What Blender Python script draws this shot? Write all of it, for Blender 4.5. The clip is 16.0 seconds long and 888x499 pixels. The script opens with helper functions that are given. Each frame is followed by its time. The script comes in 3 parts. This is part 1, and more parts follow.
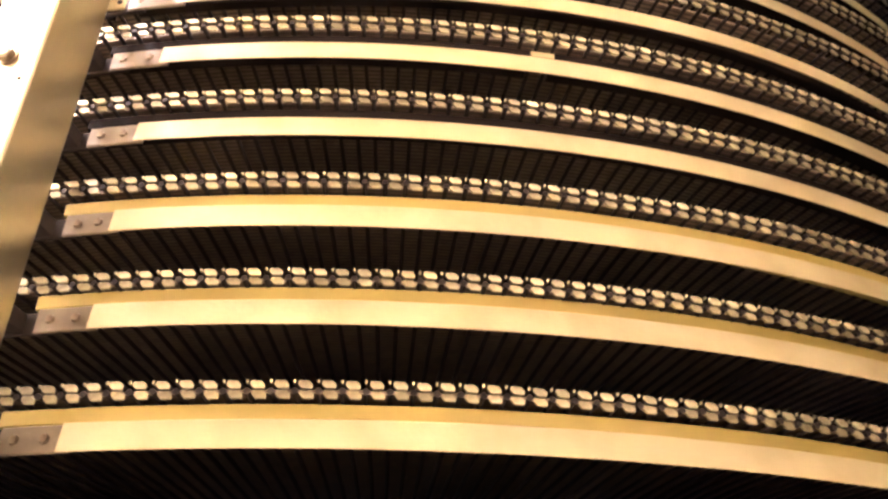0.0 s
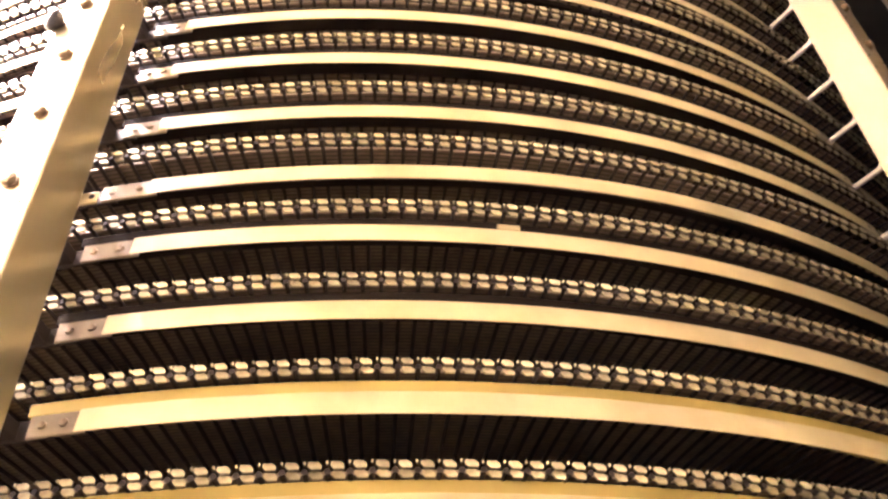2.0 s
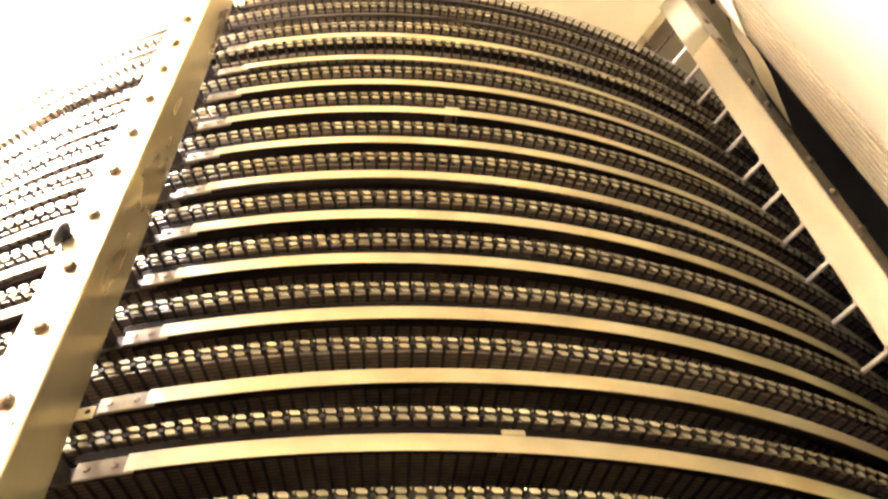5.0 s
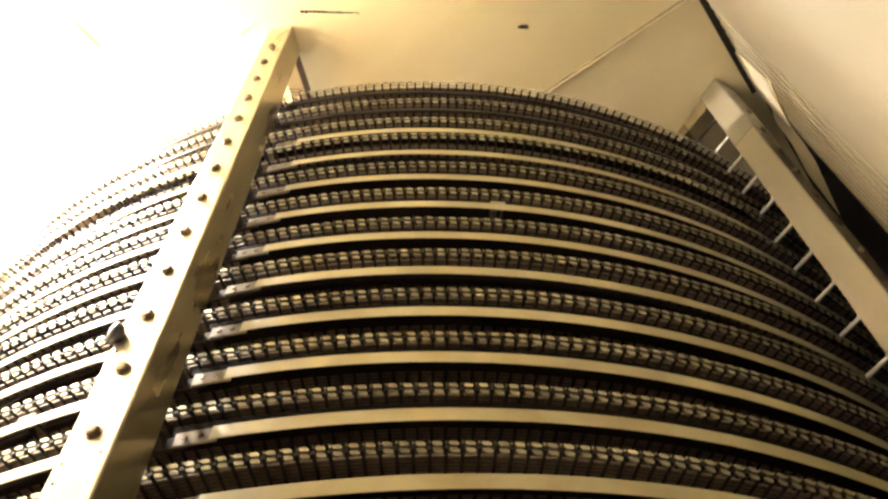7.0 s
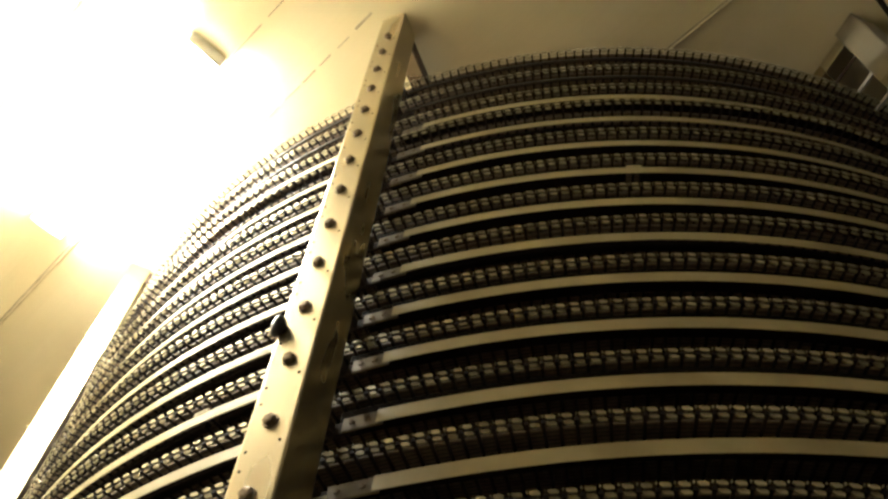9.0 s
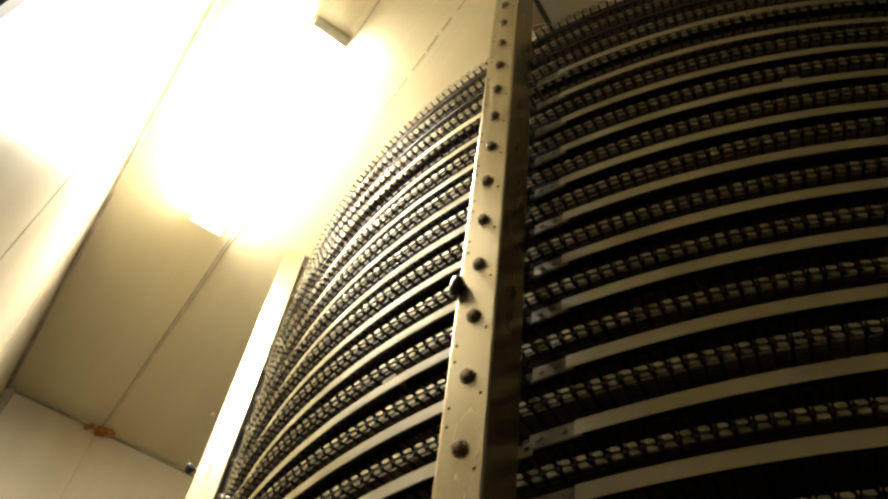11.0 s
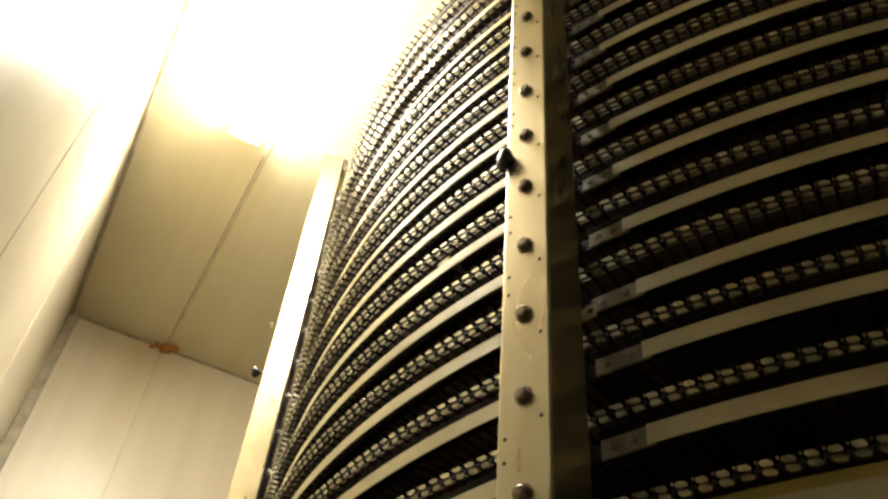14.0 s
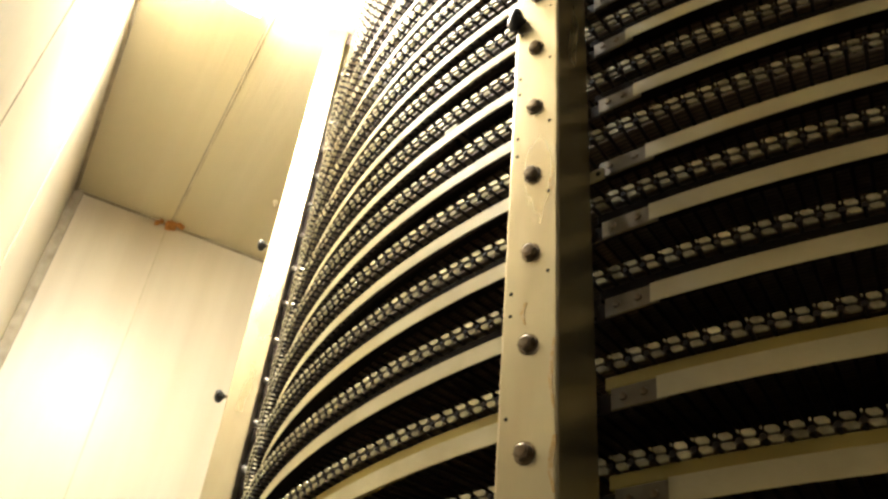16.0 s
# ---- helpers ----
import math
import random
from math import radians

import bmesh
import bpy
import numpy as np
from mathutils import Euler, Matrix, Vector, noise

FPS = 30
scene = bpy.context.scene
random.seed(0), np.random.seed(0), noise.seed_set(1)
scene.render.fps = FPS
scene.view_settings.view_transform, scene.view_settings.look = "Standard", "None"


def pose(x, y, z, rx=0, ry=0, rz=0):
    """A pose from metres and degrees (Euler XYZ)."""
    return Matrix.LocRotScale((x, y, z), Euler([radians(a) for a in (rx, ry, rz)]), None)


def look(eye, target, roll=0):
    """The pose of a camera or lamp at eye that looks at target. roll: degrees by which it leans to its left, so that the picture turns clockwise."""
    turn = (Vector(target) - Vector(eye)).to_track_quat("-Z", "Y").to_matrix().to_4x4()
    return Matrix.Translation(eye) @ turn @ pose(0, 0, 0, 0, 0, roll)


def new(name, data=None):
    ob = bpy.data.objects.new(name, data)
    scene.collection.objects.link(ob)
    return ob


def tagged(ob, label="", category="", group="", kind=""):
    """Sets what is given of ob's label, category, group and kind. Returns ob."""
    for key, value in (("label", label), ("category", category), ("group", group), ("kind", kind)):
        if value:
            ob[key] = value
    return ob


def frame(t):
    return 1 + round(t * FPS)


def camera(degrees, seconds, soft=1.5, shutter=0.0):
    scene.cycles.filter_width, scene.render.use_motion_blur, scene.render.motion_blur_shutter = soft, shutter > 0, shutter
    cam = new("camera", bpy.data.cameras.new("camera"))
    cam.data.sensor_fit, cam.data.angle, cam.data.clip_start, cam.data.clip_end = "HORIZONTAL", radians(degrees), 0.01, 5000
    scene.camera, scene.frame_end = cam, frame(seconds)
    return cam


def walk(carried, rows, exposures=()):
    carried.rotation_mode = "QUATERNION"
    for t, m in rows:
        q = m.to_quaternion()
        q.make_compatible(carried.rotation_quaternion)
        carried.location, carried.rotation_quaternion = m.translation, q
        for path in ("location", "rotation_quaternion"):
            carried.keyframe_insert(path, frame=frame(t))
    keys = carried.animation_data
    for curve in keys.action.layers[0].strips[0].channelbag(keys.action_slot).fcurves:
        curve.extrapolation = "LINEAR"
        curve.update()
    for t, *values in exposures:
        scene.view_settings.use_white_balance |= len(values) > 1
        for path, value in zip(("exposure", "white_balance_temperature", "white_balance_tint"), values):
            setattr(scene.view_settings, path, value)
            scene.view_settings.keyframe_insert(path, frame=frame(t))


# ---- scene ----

# ---- camera ----
cam = camera(55.2, 16.0, soft=2.6)
PATH = [
    (0.0, pose(1.7648, -2.3541, 1.5081, 122.258, -0.531, 32.412)),
    (0.5, pose(1.7717, -2.3571, 1.5174, 125.465, 0.710, 32.494)),
    (1.0, pose(1.7796, -2.3599, 1.5261, 126.717, 1.297, 32.838)),
    (1.5, pose(1.7879, -2.3630, 1.5381, 128.357, 1.890, 33.192)),
    (2.0, pose(1.7967, -2.3689, 1.5539, 131.653, 2.333, 33.259)),
    (2.5, pose(1.8049, -2.3742, 1.5662, 134.847, 2.829, 32.884)),
    (3.0, pose(1.8097, -2.3791, 1.5724, 135.981, 3.070, 32.717)),
    (3.5, pose(1.8131, -2.3832, 1.5823, 137.942, 3.097, 33.150)),
    (4.0, pose(1.8179, -2.3890, 1.5925, 140.792, 3.408, 33.681)),
    (4.5, pose(1.8237, -2.3957, 1.6010, 141.467, 3.492, 33.887)),
    (5.0, pose(1.8269, -2.4022, 1.6086, 142.478, 3.040, 34.387)),
    (7.5, pose(1.8167, -2.4391, 1.6360, 148.492, 0.882, 37.121)),
    (8.0, pose(1.7983, -2.4389, 1.6355, 147.737, -0.617, 40.434)),
    (8.5, pose(1.7836, -2.4444, 1.6362, 147.306, -1.450, 42.368)),
    (9.0, pose(1.7722, -2.4569, 1.6347, 146.557, -2.773, 44.561)),
    (9.5, pose(1.7604, -2.4721, 1.6291, 145.279, -3.858, 47.930)),
    (10.0, pose(1.7430, -2.4899, 1.6227, 144.563, -4.891, 50.437)),
    (12.5, pose(1.6764, -2.5133, 1.6100, 141.092, -4.569, 61.632)),
    (13.0, pose(1.6712, -2.5071, 1.6076, 139.561, -3.970, 62.259)),
    (13.5, pose(1.6654, -2.5031, 1.6022, 138.250, -4.224, 61.399)),
    (14.0, pose(1.6588, -2.4991, 1.5932, 136.218, -4.243, 60.987)),
    (14.5, pose(1.6498, -2.4949, 1.5841, 134.033, -4.421, 60.451)),
    (15.0, pose(1.6449, -2.4914, 1.5769, 132.027, -4.481, 60.237)),
    (15.5, pose(1.6375, -2.4904, 1.5694, 130.257, -4.703, 60.136)),
    (16.0, pose(1.6308, -2.4911, 1.5598, 128.721, -4.860, 60.613)),
]
walk(cam, PATH, exposures=[(0.0, 4.93, 5500, 46), (2.0, 4.87, 5450, 45), (3.5, 4.57, 5400, 38), (5.0, 4.33, 5300, 28), (7.5, 2.42, 5500, 19), (9.0, 0.98, 5350, 12),
                           (10.0, 0.35, 5400, 12), (12.5, -0.22, 5450, 12), (14.0, 0.4, 5400, 12), (16.0, 1.12, 5300, 14)])

# ---- world and light ----
world = bpy.data.worlds.new("world")
scene.world = world
world.use_nodes = True
world.node_tree.nodes["Background"].inputs["Color"].default_value = (0.02, 0.018, 0.014, 1)
world.node_tree.nodes["Background"].inputs["Strength"].default_value = 0.2

LAMP_COLOUR = (1.0, 0.85, 0.58)
LAMP_WATTS = 25.0
GLOW = 125.0

# ---- plan: metres, spiral axis at x = y = 0, floor at z = 0 ----
P = 0.1502                 # rise per turn
Z_A = 2.4255                # underside of the notched rail beside the front post
TH_A = -65.0               # its bearing, degrees
R_RAIL = 2.01
RAIL_H, STRIP_H, LINK_H = 0.036, 0.0235, 0.026
R_POST = 2.165
POST_OUT = {-22.9: 0.043, -156.7: 0.07, 23.3: 0.06, 68.3: 0.11, 113.3: 0.13, 158.3: 0.12}   # posts that stand a little further out
SLEEVE = 0.44
K_LOW, K_TOP = -14, 12
CEIL = 4.617
BLOCK_Y = -0.755           # corner of the wall block by the recess
X_W, X_E, Y_S, Y_N = -2.57, 2.13, -2.81, 2.6
DOOR_X, DOOR_H = 1.04, 4.1   # opening added behind the viewpoint, so that less light bounces back
FLAP = ((BLOCK_Y - 0.002, 4.60), (-0.95, 4.60), (-1.03, 4.12), (-0.87, 4.20), (-0.79, 4.235), (-0.765, 4.42))
STRIP = ((2.128, 4.50), (2.102, 4.37), (2.094, 4.20), (2.073, 4.02), (2.067, 3.75), (2.095, 3.92), (2.116, 4.05), (2.128, 4.20))
PITCH = 0.0274
R_BELT = 2.0882
BELT_LIFT = 0.0125          # belt underside above the rail's top edge
BELT_X, BELT_Y = -0.0273, 0.0558   # the belt does not run quite true to the frame
POSTS = [-66.7, -22.9, -111.7, -156.7, 23.3, 68.3, 113.3, 158.3]


DROP = {-2: -0.003, -3: 0.003, -4: -0.003}   # tiers that sit a little low or high
SAG = {1: -0.019, 2: -0.011, 4: -0.004}      # rails that hang low at one end of the front bay


def rail_z(k, deg):
    low = SAG.get(k, 0.0) * min(1.0, max(0.0, (-37 - deg) / 24)) if -68 < deg < -20 else 0.0
    return Z_A + low + DROP.get(k, 0.0) + P * k + P * (deg - TH_A) / 360.0


def polar(r, deg, z=0.0):
    return Vector((r * math.cos(radians(deg)), r * math.sin(radians(deg)), z))


# ---- materials ----
def node_mat(name, colour, rough=0.5, metal=0.0, colour2=None, scale=20.0, detail_scale=200.0, bump=0.05, stretch=(1, 1, 1), spec=0.5, mix=(0.35, 0.65), rnd=0.0):
    m = bpy.data.materials.new(name)
    m.use_nodes = True
    nt = m.node_tree
    b = nt.nodes["Principled BSDF"]
    b.inputs["Roughness"].default_value = rough
    b.inputs["Metallic"].default_value = metal
    b.inputs["Specular IOR Level"].default_value = spec
    tc = nt.nodes.new("ShaderNodeTexCoord")
    mp = nt.nodes.new("ShaderNodeMapping")
    mp.inputs["Scale"].default_value = stretch
    nt.links.new(tc.outputs["Object"], mp.inputs["Vector"])
    n1 = nt.nodes.new("ShaderNodeTexNoise")
    n1.inputs["Scale"].default_value = scale
    n1.inputs["Detail"].default_value = 6
    nt.links.new(mp.outputs["Vector"], n1.inputs["Vector"])
    n2 = nt.nodes.new("ShaderNodeTexNoise")
    n2.inputs["Scale"].default_value = detail_scale
    n2.inputs["Detail"].default_value = 3
    nt.links.new(mp.outputs["Vector"], n2.inputs["Vector"])
    ramp = nt.nodes.new("ShaderNodeValToRGB")
    c2 = colour2 or tuple(c * 0.75 for c in colour)
    ramp.color_ramp.elements[0].position, ramp.color_ramp.elements[1].position = mix
    ramp.color_ramp.elements[0].color = (*c2, 1)
    ramp.color_ramp.elements[1].color = (*colour, 1)
    nt.links.new(n1.outputs["Fac"], ramp.inputs["Fac"])
    out = ramp.outputs["Color"]
    if rnd:
        oi = nt.nodes.new("ShaderNodeObjectInfo")
        ge = nt.nodes.new("ShaderNodeNewGeometry")
        add = nt.nodes.new("ShaderNodeMath")
        add.operation = "ADD"
        nt.links.new(oi.outputs["Random"], add.inputs[0])
        nt.links.new(ge.outputs["Random Per Island"], add.inputs[1])
        fr = nt.nodes.new("ShaderNodeMath")
        fr.operation = "FRACT"
        nt.links.new(add.outputs[0], fr.inputs[0])
        mr = nt.nodes.new("ShaderNodeMapRange")
        mr.inputs["To Min"].default_value, mr.inputs["To Max"].default_value = 1 - rnd, 1.0
        nt.links.new(fr.outputs[0], mr.inputs["Value"])
        hsv = nt.nodes.new("ShaderNodeHueSaturation")
        nt.links.new(mr.outputs["Result"], hsv.inputs["Value"])
        nt.links.new(out, hsv.inputs["Color"])
        out = hsv.outputs["Color"]
    nt.links.new(out, b.inputs["Base Color"])
    mr2 = nt.nodes.new("ShaderNodeMapRange")
    mr2.inputs["To Min"].default_value, mr2.inputs["To Max"].default_value = max(0.05, rough - 0.12), min(1, rough + 0.12)
    nt.links.new(n1.outputs["Fac"], mr2.inputs["Value"])
    nt.links.new(mr2.outputs["Result"], b.inputs["Roughness"])
    bp = nt.nodes.new("ShaderNodeBump")
    bp.inputs["Strength"].default_value = bump
    bp.inputs["Distance"].default_value = 0.004
    nt.links.new(n2.outputs["Fac"], bp.inputs["Height"])
    nt.links.new(bp.outputs["Normal"], b.inputs["Normal"])
    return m


def glow_mat(name, colour, strength):
    m = bpy.data.materials.new(name)
    m.use_nodes = True
    b = m.node_tree.nodes["Principled BSDF"]
    b.inputs["Base Color"].default_value = (0.8, 0.8, 0.78, 1)
    b.inputs["Emission Color"].default_value = (*colour, 1)
    b.inputs["Emission Strength"].default_value = strength
    return m


M_PANEL = node_mat("cream_panel", (0.74, 0.665, 0.505), 0.36, 0, (0.67, 0.59, 0.43), 5.0, 40, 0.10, (1.6, 1.6, 0.10), mix=(0.3, 0.7))
M_CEIL = node_mat("cream_ceiling_panel", (0.74, 0.672, 0.465), 0.36, 0, (0.67, 0.60, 0.37), 2.2, 26, 0.35, (0.08, 1.6, 1), mix=(0.3, 0.7))


def ripples(m, axis, period, strength):
    """Shallow parallel ribs pressed into a sheet, as a second relief over the first."""
    nt = m.node_tree
    b = nt.nodes["Principled BSDF"]
    tc = nt.nodes.new("ShaderNodeTexCoord")
    wv = nt.nodes.new("ShaderNodeTexWave")
    wv.bands_direction = axis
    wv.inputs["Scale"].default_value = 2 * math.pi / (20 * period)
    wv.inputs["Distortion"].default_value = 0.6
    wv.inputs["Detail Scale"].default_value = 0.3
    flat = nt.nodes.new("ShaderNodeVectorMath")
    flat.operation = "MULTIPLY"
    flat.inputs[1].default_value = (1, 1, 0)
    nt.links.new(tc.outputs["Object"], flat.inputs[0])
    nt.links.new(flat.outputs["Vector"], wv.inputs["Vector"])
    bp = nt.nodes.new("ShaderNodeBump")
    bp.inputs["Strength"].default_value = strength
    bp.inputs["Distance"].default_value = 0.003
    nt.links.new(wv.outputs["Fac"], bp.inputs["Height"])
    nt.links.new(b.inputs["Normal"].links[0].from_socket, bp.inputs["Normal"])
    nt.links.new(bp.outputs["Normal"], b.inputs["Normal"])


ripples(M_CEIL, "Y", 0.09, 0.13)
ripples(M_PANEL, "DIAGONAL", 0.03, 0.06)
# ribbed cream darkened so that the block throws less light onto the belt
M_RIBBED = node_mat("shaded_ribbed_panel", (0.30, 0.27, 0.20), 0.45, 0, (0.25, 0.22, 0.155), 2.0, 60, 0.06, (1, 1, 0.4))
# panel cream darkened: weaker light on block and sleeve is put into the colour
M_JAMB = node_mat("shaded_cream_panel", (0.22, 0.195, 0.135), 0.45, 0, (0.18, 0.155, 0.105), 5.0, 40, 0.10, (1.6, 1.6, 0.10), mix=(0.3, 0.7))
M_SEAM = node_mat("seam_sealant", (0.48, 0.42, 0.29), 0.6, 0, (0.30, 0.25, 0.16), 12, 80, 0.2)
M_SEAM_PALE = node_mat("pale_sealant", (0.68, 0.61, 0.42), 0.5, 0, (0.54, 0.47, 0.30), 9, 80, 0.1)
M_FLOOR = node_mat("floor_concrete", (0.24, 0.225, 0.20), 0.5, 0, (0.16, 0.15, 0.13), 3, 80, 0.2)
M_STEEL = node_mat("brushed_steel", (0.60, 0.58, 0.55), 0.42, 0.75, (0.46, 0.43, 0.38), 5, 120, 0.08, (1, 1, 0.15))
M_PAINTED = node_mat("dull_steel_post", (0.545, 0.50, 0.345), 0.30, 0.92, (0.42, 0.345, 0.22), 7, 90, 0.06, (1, 1, 0.25), mix=(0.25, 0.55))
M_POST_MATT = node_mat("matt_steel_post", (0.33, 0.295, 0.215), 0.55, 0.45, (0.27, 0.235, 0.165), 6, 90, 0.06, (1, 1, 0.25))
M_RAIL = node_mat("aged_rail_plastic", (0.46, 0.405, 0.225), 0.55, 0, (0.37, 0.312, 0.155), 9, 150, 0.08, mix=(0.3, 0.6))
M_RAIL_END = node_mat("worn_steel_plate", (0.20, 0.17, 0.115), 0.5, 0.4, (0.135, 0.11, 0.07), 24, 160, 0.1)
M_STRIP_Y = node_mat("aged_yellow_plastic", (0.42, 0.335, 0.075), 0.5, 0, (0.34, 0.265, 0.055), 6, 120, 0.05)
M_STRIP_D = node_mat("black_wear_strip", (0.016, 0.012, 0.010), 0.8, 0, (0.009, 0.007, 0.006), 10, 120, 0.05, spec=0.05)
M_LINK = node_mat("stainless_link", (0.55, 0.50, 0.32), 0.45, 0.6, (0.30, 0.26, 0.155), 60, 400, 0.03, rnd=0.35)
# steel rods coloured near black: the shade between tiers is in the colour
M_ROD = node_mat("shaded_belt_rod", (0.026, 0.020, 0.017), 0.65, 0.0, (0.02, 0.016, 0.013), 30, 300, 0.1, spec=0.15)
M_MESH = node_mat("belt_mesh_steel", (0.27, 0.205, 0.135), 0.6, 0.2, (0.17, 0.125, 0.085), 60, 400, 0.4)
def hatch(m, period):
    """Fine rings about the axis, as of woven wire."""
    nt = m.node_tree
    b = nt.nodes["Principled BSDF"]
    tc = nt.nodes.new("ShaderNodeTexCoord")
    flat = nt.nodes.new("ShaderNodeVectorMath")
    flat.operation = "MULTIPLY"
    flat.inputs[1].default_value = (1, 1, 0)
    nt.links.new(tc.outputs["Object"], flat.inputs[0])
    ln = nt.nodes.new("ShaderNodeVectorMath")
    ln.operation = "LENGTH"
    nt.links.new(flat.outputs["Vector"], ln.inputs[0])
    mul = nt.nodes.new("ShaderNodeMath")
    mul.operation = "MULTIPLY"
    mul.inputs[1].default_value = 2 * math.pi / period
    nt.links.new(ln.outputs["Value"], mul.inputs[0])
    sn = nt.nodes.new("ShaderNodeMath")
    sn.operation = "SINE"
    nt.links.new(mul.outputs[0], sn.inputs[0])
    mr = nt.nodes.new("ShaderNodeMapRange")
    mr.inputs["From Min"].default_value = -1
    mr.inputs["To Min"].default_value, mr.inputs["To Max"].default_value = 0.35, 1.0
    nt.links.new(sn.outputs[0], mr.inputs["Value"])
    hsv = nt.nodes.new("ShaderNodeHueSaturation")
    old = b.inputs["Base Color"].links[0].from_socket
    nt.links.new(old, hsv.inputs["Color"])
    nt.links.new(mr.outputs["Result"], hsv.inputs["Value"])
    nt.links.new(hsv.outputs["Color"], b.inputs["Base Color"])


hatch(M_MESH, 0.009)
M_BOLT = node_mat("bolt_steel", (0.24, 0.19, 0.12), 0.45, 0.7, (0.12, 0.085, 0.05), 60, 200, 0.15)
# near black: carries the recess shade and lines the added light trap
M_GLOOM = node_mat("painted_gloom", (0.032, 0.030, 0.027), 0.8, 0)
M_GASKET = node_mat("brown_rubber", (0.07, 0.045, 0.035), 0.6, 0)
M_HOLE = node_mat("hole_dark", (0.012, 0.010, 0.008), 0.8, 0)
M_RUST = node_mat("rust_stain", (0.50, 0.36, 0.16), 0.45, 0.5, (0.57, 0.49, 0.34), 90, 300, 0.1, mix=(0.4, 0.6))
M_KNOB = node_mat("black_knob", (0.015, 0.015, 0.02), 0.3, 0)
M_FOAM = node_mat("orange_foam", (0.62, 0.30, 0.05), 0.85, 0, (0.40, 0.16, 0.02), 40, 150, 0.5)
M_HOUSING = node_mat("lamp_housing", (0.75, 0.75, 0.72), 0.4, 0)
M_DRUM = node_mat("drum_dark_steel", (0.07, 0.062, 0.052), 0.5, 0.5, (0.035, 0.03, 0.025), 8, 100, 0.1)
M_TUBE = glow_mat("lamp_glow", LAMP_COLOUR, GLOW)


# ---- mesh helpers ----
def link_mesh(name, bm, mat, smooth=False):
    me = bpy.data.meshes.new(name)
    bm.normal_update()
    bm.to_mesh(me)
    bm.free()
    me.materials.append(mat)
    if smooth:
        me.polygons.foreach_set("use_smooth", [True] * len(me.polygons))
    return me


def part(name, bm, mat, parent=None, label="", kind=""):
    ob = new(name, link_mesh(name, bm, mat))
    if parent is not None:
        ob.parent = parent
    return tagged(ob, label=label, kind=kind)


def box(bm, lo, hi, bevel=0.0, m=None):
    lo, hi = Vector(lo), Vector(hi)
    r = bmesh.ops.create_cube(bm, size=1.0)
    vs = r["verts"]
    for v in vs:
        v.co = Vector([(lo[i] + hi[i]) / 2 + v.co[i] * (hi[i] - lo[i]) for i in range(3)])
    if bevel:
        es = list({e for v in vs for e in v.link_edges})
        r2 = bmesh.ops.bevel(bm, geom=es, offset=bevel, segments=2, profile=0.5, affect="EDGES")
        vs = list({v for f in r2["faces"] for v in f.verts} | {v for v in vs if v.is_valid})
    if m is not None:
        bmesh.ops.transform(bm, matrix=m, verts=vs)
    return vs


def cyl(bm, r1, r2, depth, m, seg=16):
    r = bmesh.ops.create_cone(bm, cap_ends=True, segments=seg, radius1=r1, radius2=r2, depth=depth)
    bmesh.ops.transform(bm, matrix=m, verts=r["verts"])
    return r["verts"]


def tiled(name, verts, faces, mats, mat, parent=None, label="", kind="stuff"):
    """One mesh of many rigid copies of a small piece; mats is an array of 4 x 4 matrices."""
    v = np.array(verts, dtype=np.float64)
    vh = np.hstack([v, np.ones((len(v), 1))])
    allv = np.einsum("nij,vj->nvi", np.asarray(mats), vh)[:, :, :3].reshape(-1, 3)
    sizes = np.array([len(f) for f in faces])
    flat = np.concatenate([np.array(f) for f in faces])
    n = len(mats)
    loops = (flat[None, :] + (np.arange(n) * len(v))[:, None]).reshape(-1)
    starts0 = np.concatenate([[0], np.cumsum(sizes)[:-1]])
    starts = (starts0[None, :] + (np.arange(n) * len(flat))[:, None]).reshape(-1)
    me = bpy.data.meshes.new(name)
    me.vertices.add(len(allv))
    me.vertices.foreach_set("co", allv.reshape(-1))
    me.loops.add(len(loops))
    me.loops.foreach_set("vertex_index", loops.astype(np.int32))
    me.polygons.add(len(starts))
    me.polygons.foreach_set("loop_start", starts.astype(np.int32))
    me.update(calc_edges=True)
    me.validate()
    me.shade_flat()
    me.materials.append(mat)
    ob = new(name, me)
    if parent is not None:
        ob.parent = parent
    return tagged(ob, label=label, kind=kind)


def bm_lists(bm):
    bm.verts.index_update()
    return [tuple(v.co) for v in bm.verts], [[v.index for v in f.verts] for f in bm.faces]


def arc_bar(bm, r0, r1, d0, d1, z_of, h0, h1, step=1.5, section=None):
    """A curved bar with a rectangular section; z_of(deg) is its base height."""
    n = max(2, int(abs(d1 - d0) / step) + 1)
    rings = []
    for i in range(n + 1):
        d = d0 + (d1 - d0) * i / n
        z = z_of(d)
        c = 0.0015
        ring = section or [(r0, h0), (r1 - c, h0), (r1, h0 + c), (r1, h1 - c), (r1 - c, h1), (r0, h1)]
        rings.append([bm.verts.new(polar(r, d, z + h)) for r, h in ring])
    k = len(rings[0])
    for a, b in zip(rings, rings[1:]):
        for j in range(k):
            bm.faces.new((a[j], a[(j + 1) % k], b[(j + 1) % k], b[j]))
    bm.faces.new(rings[0][::-1])
    bm.faces.new(rings[-1])


# ---- the room ----
def slab(name, lo, hi, mat, label, category):
    bm = bmesh.new()
    box(bm, lo, hi)
    return tagged(part(name, bm, mat), label=label, category=category, kind="structure")


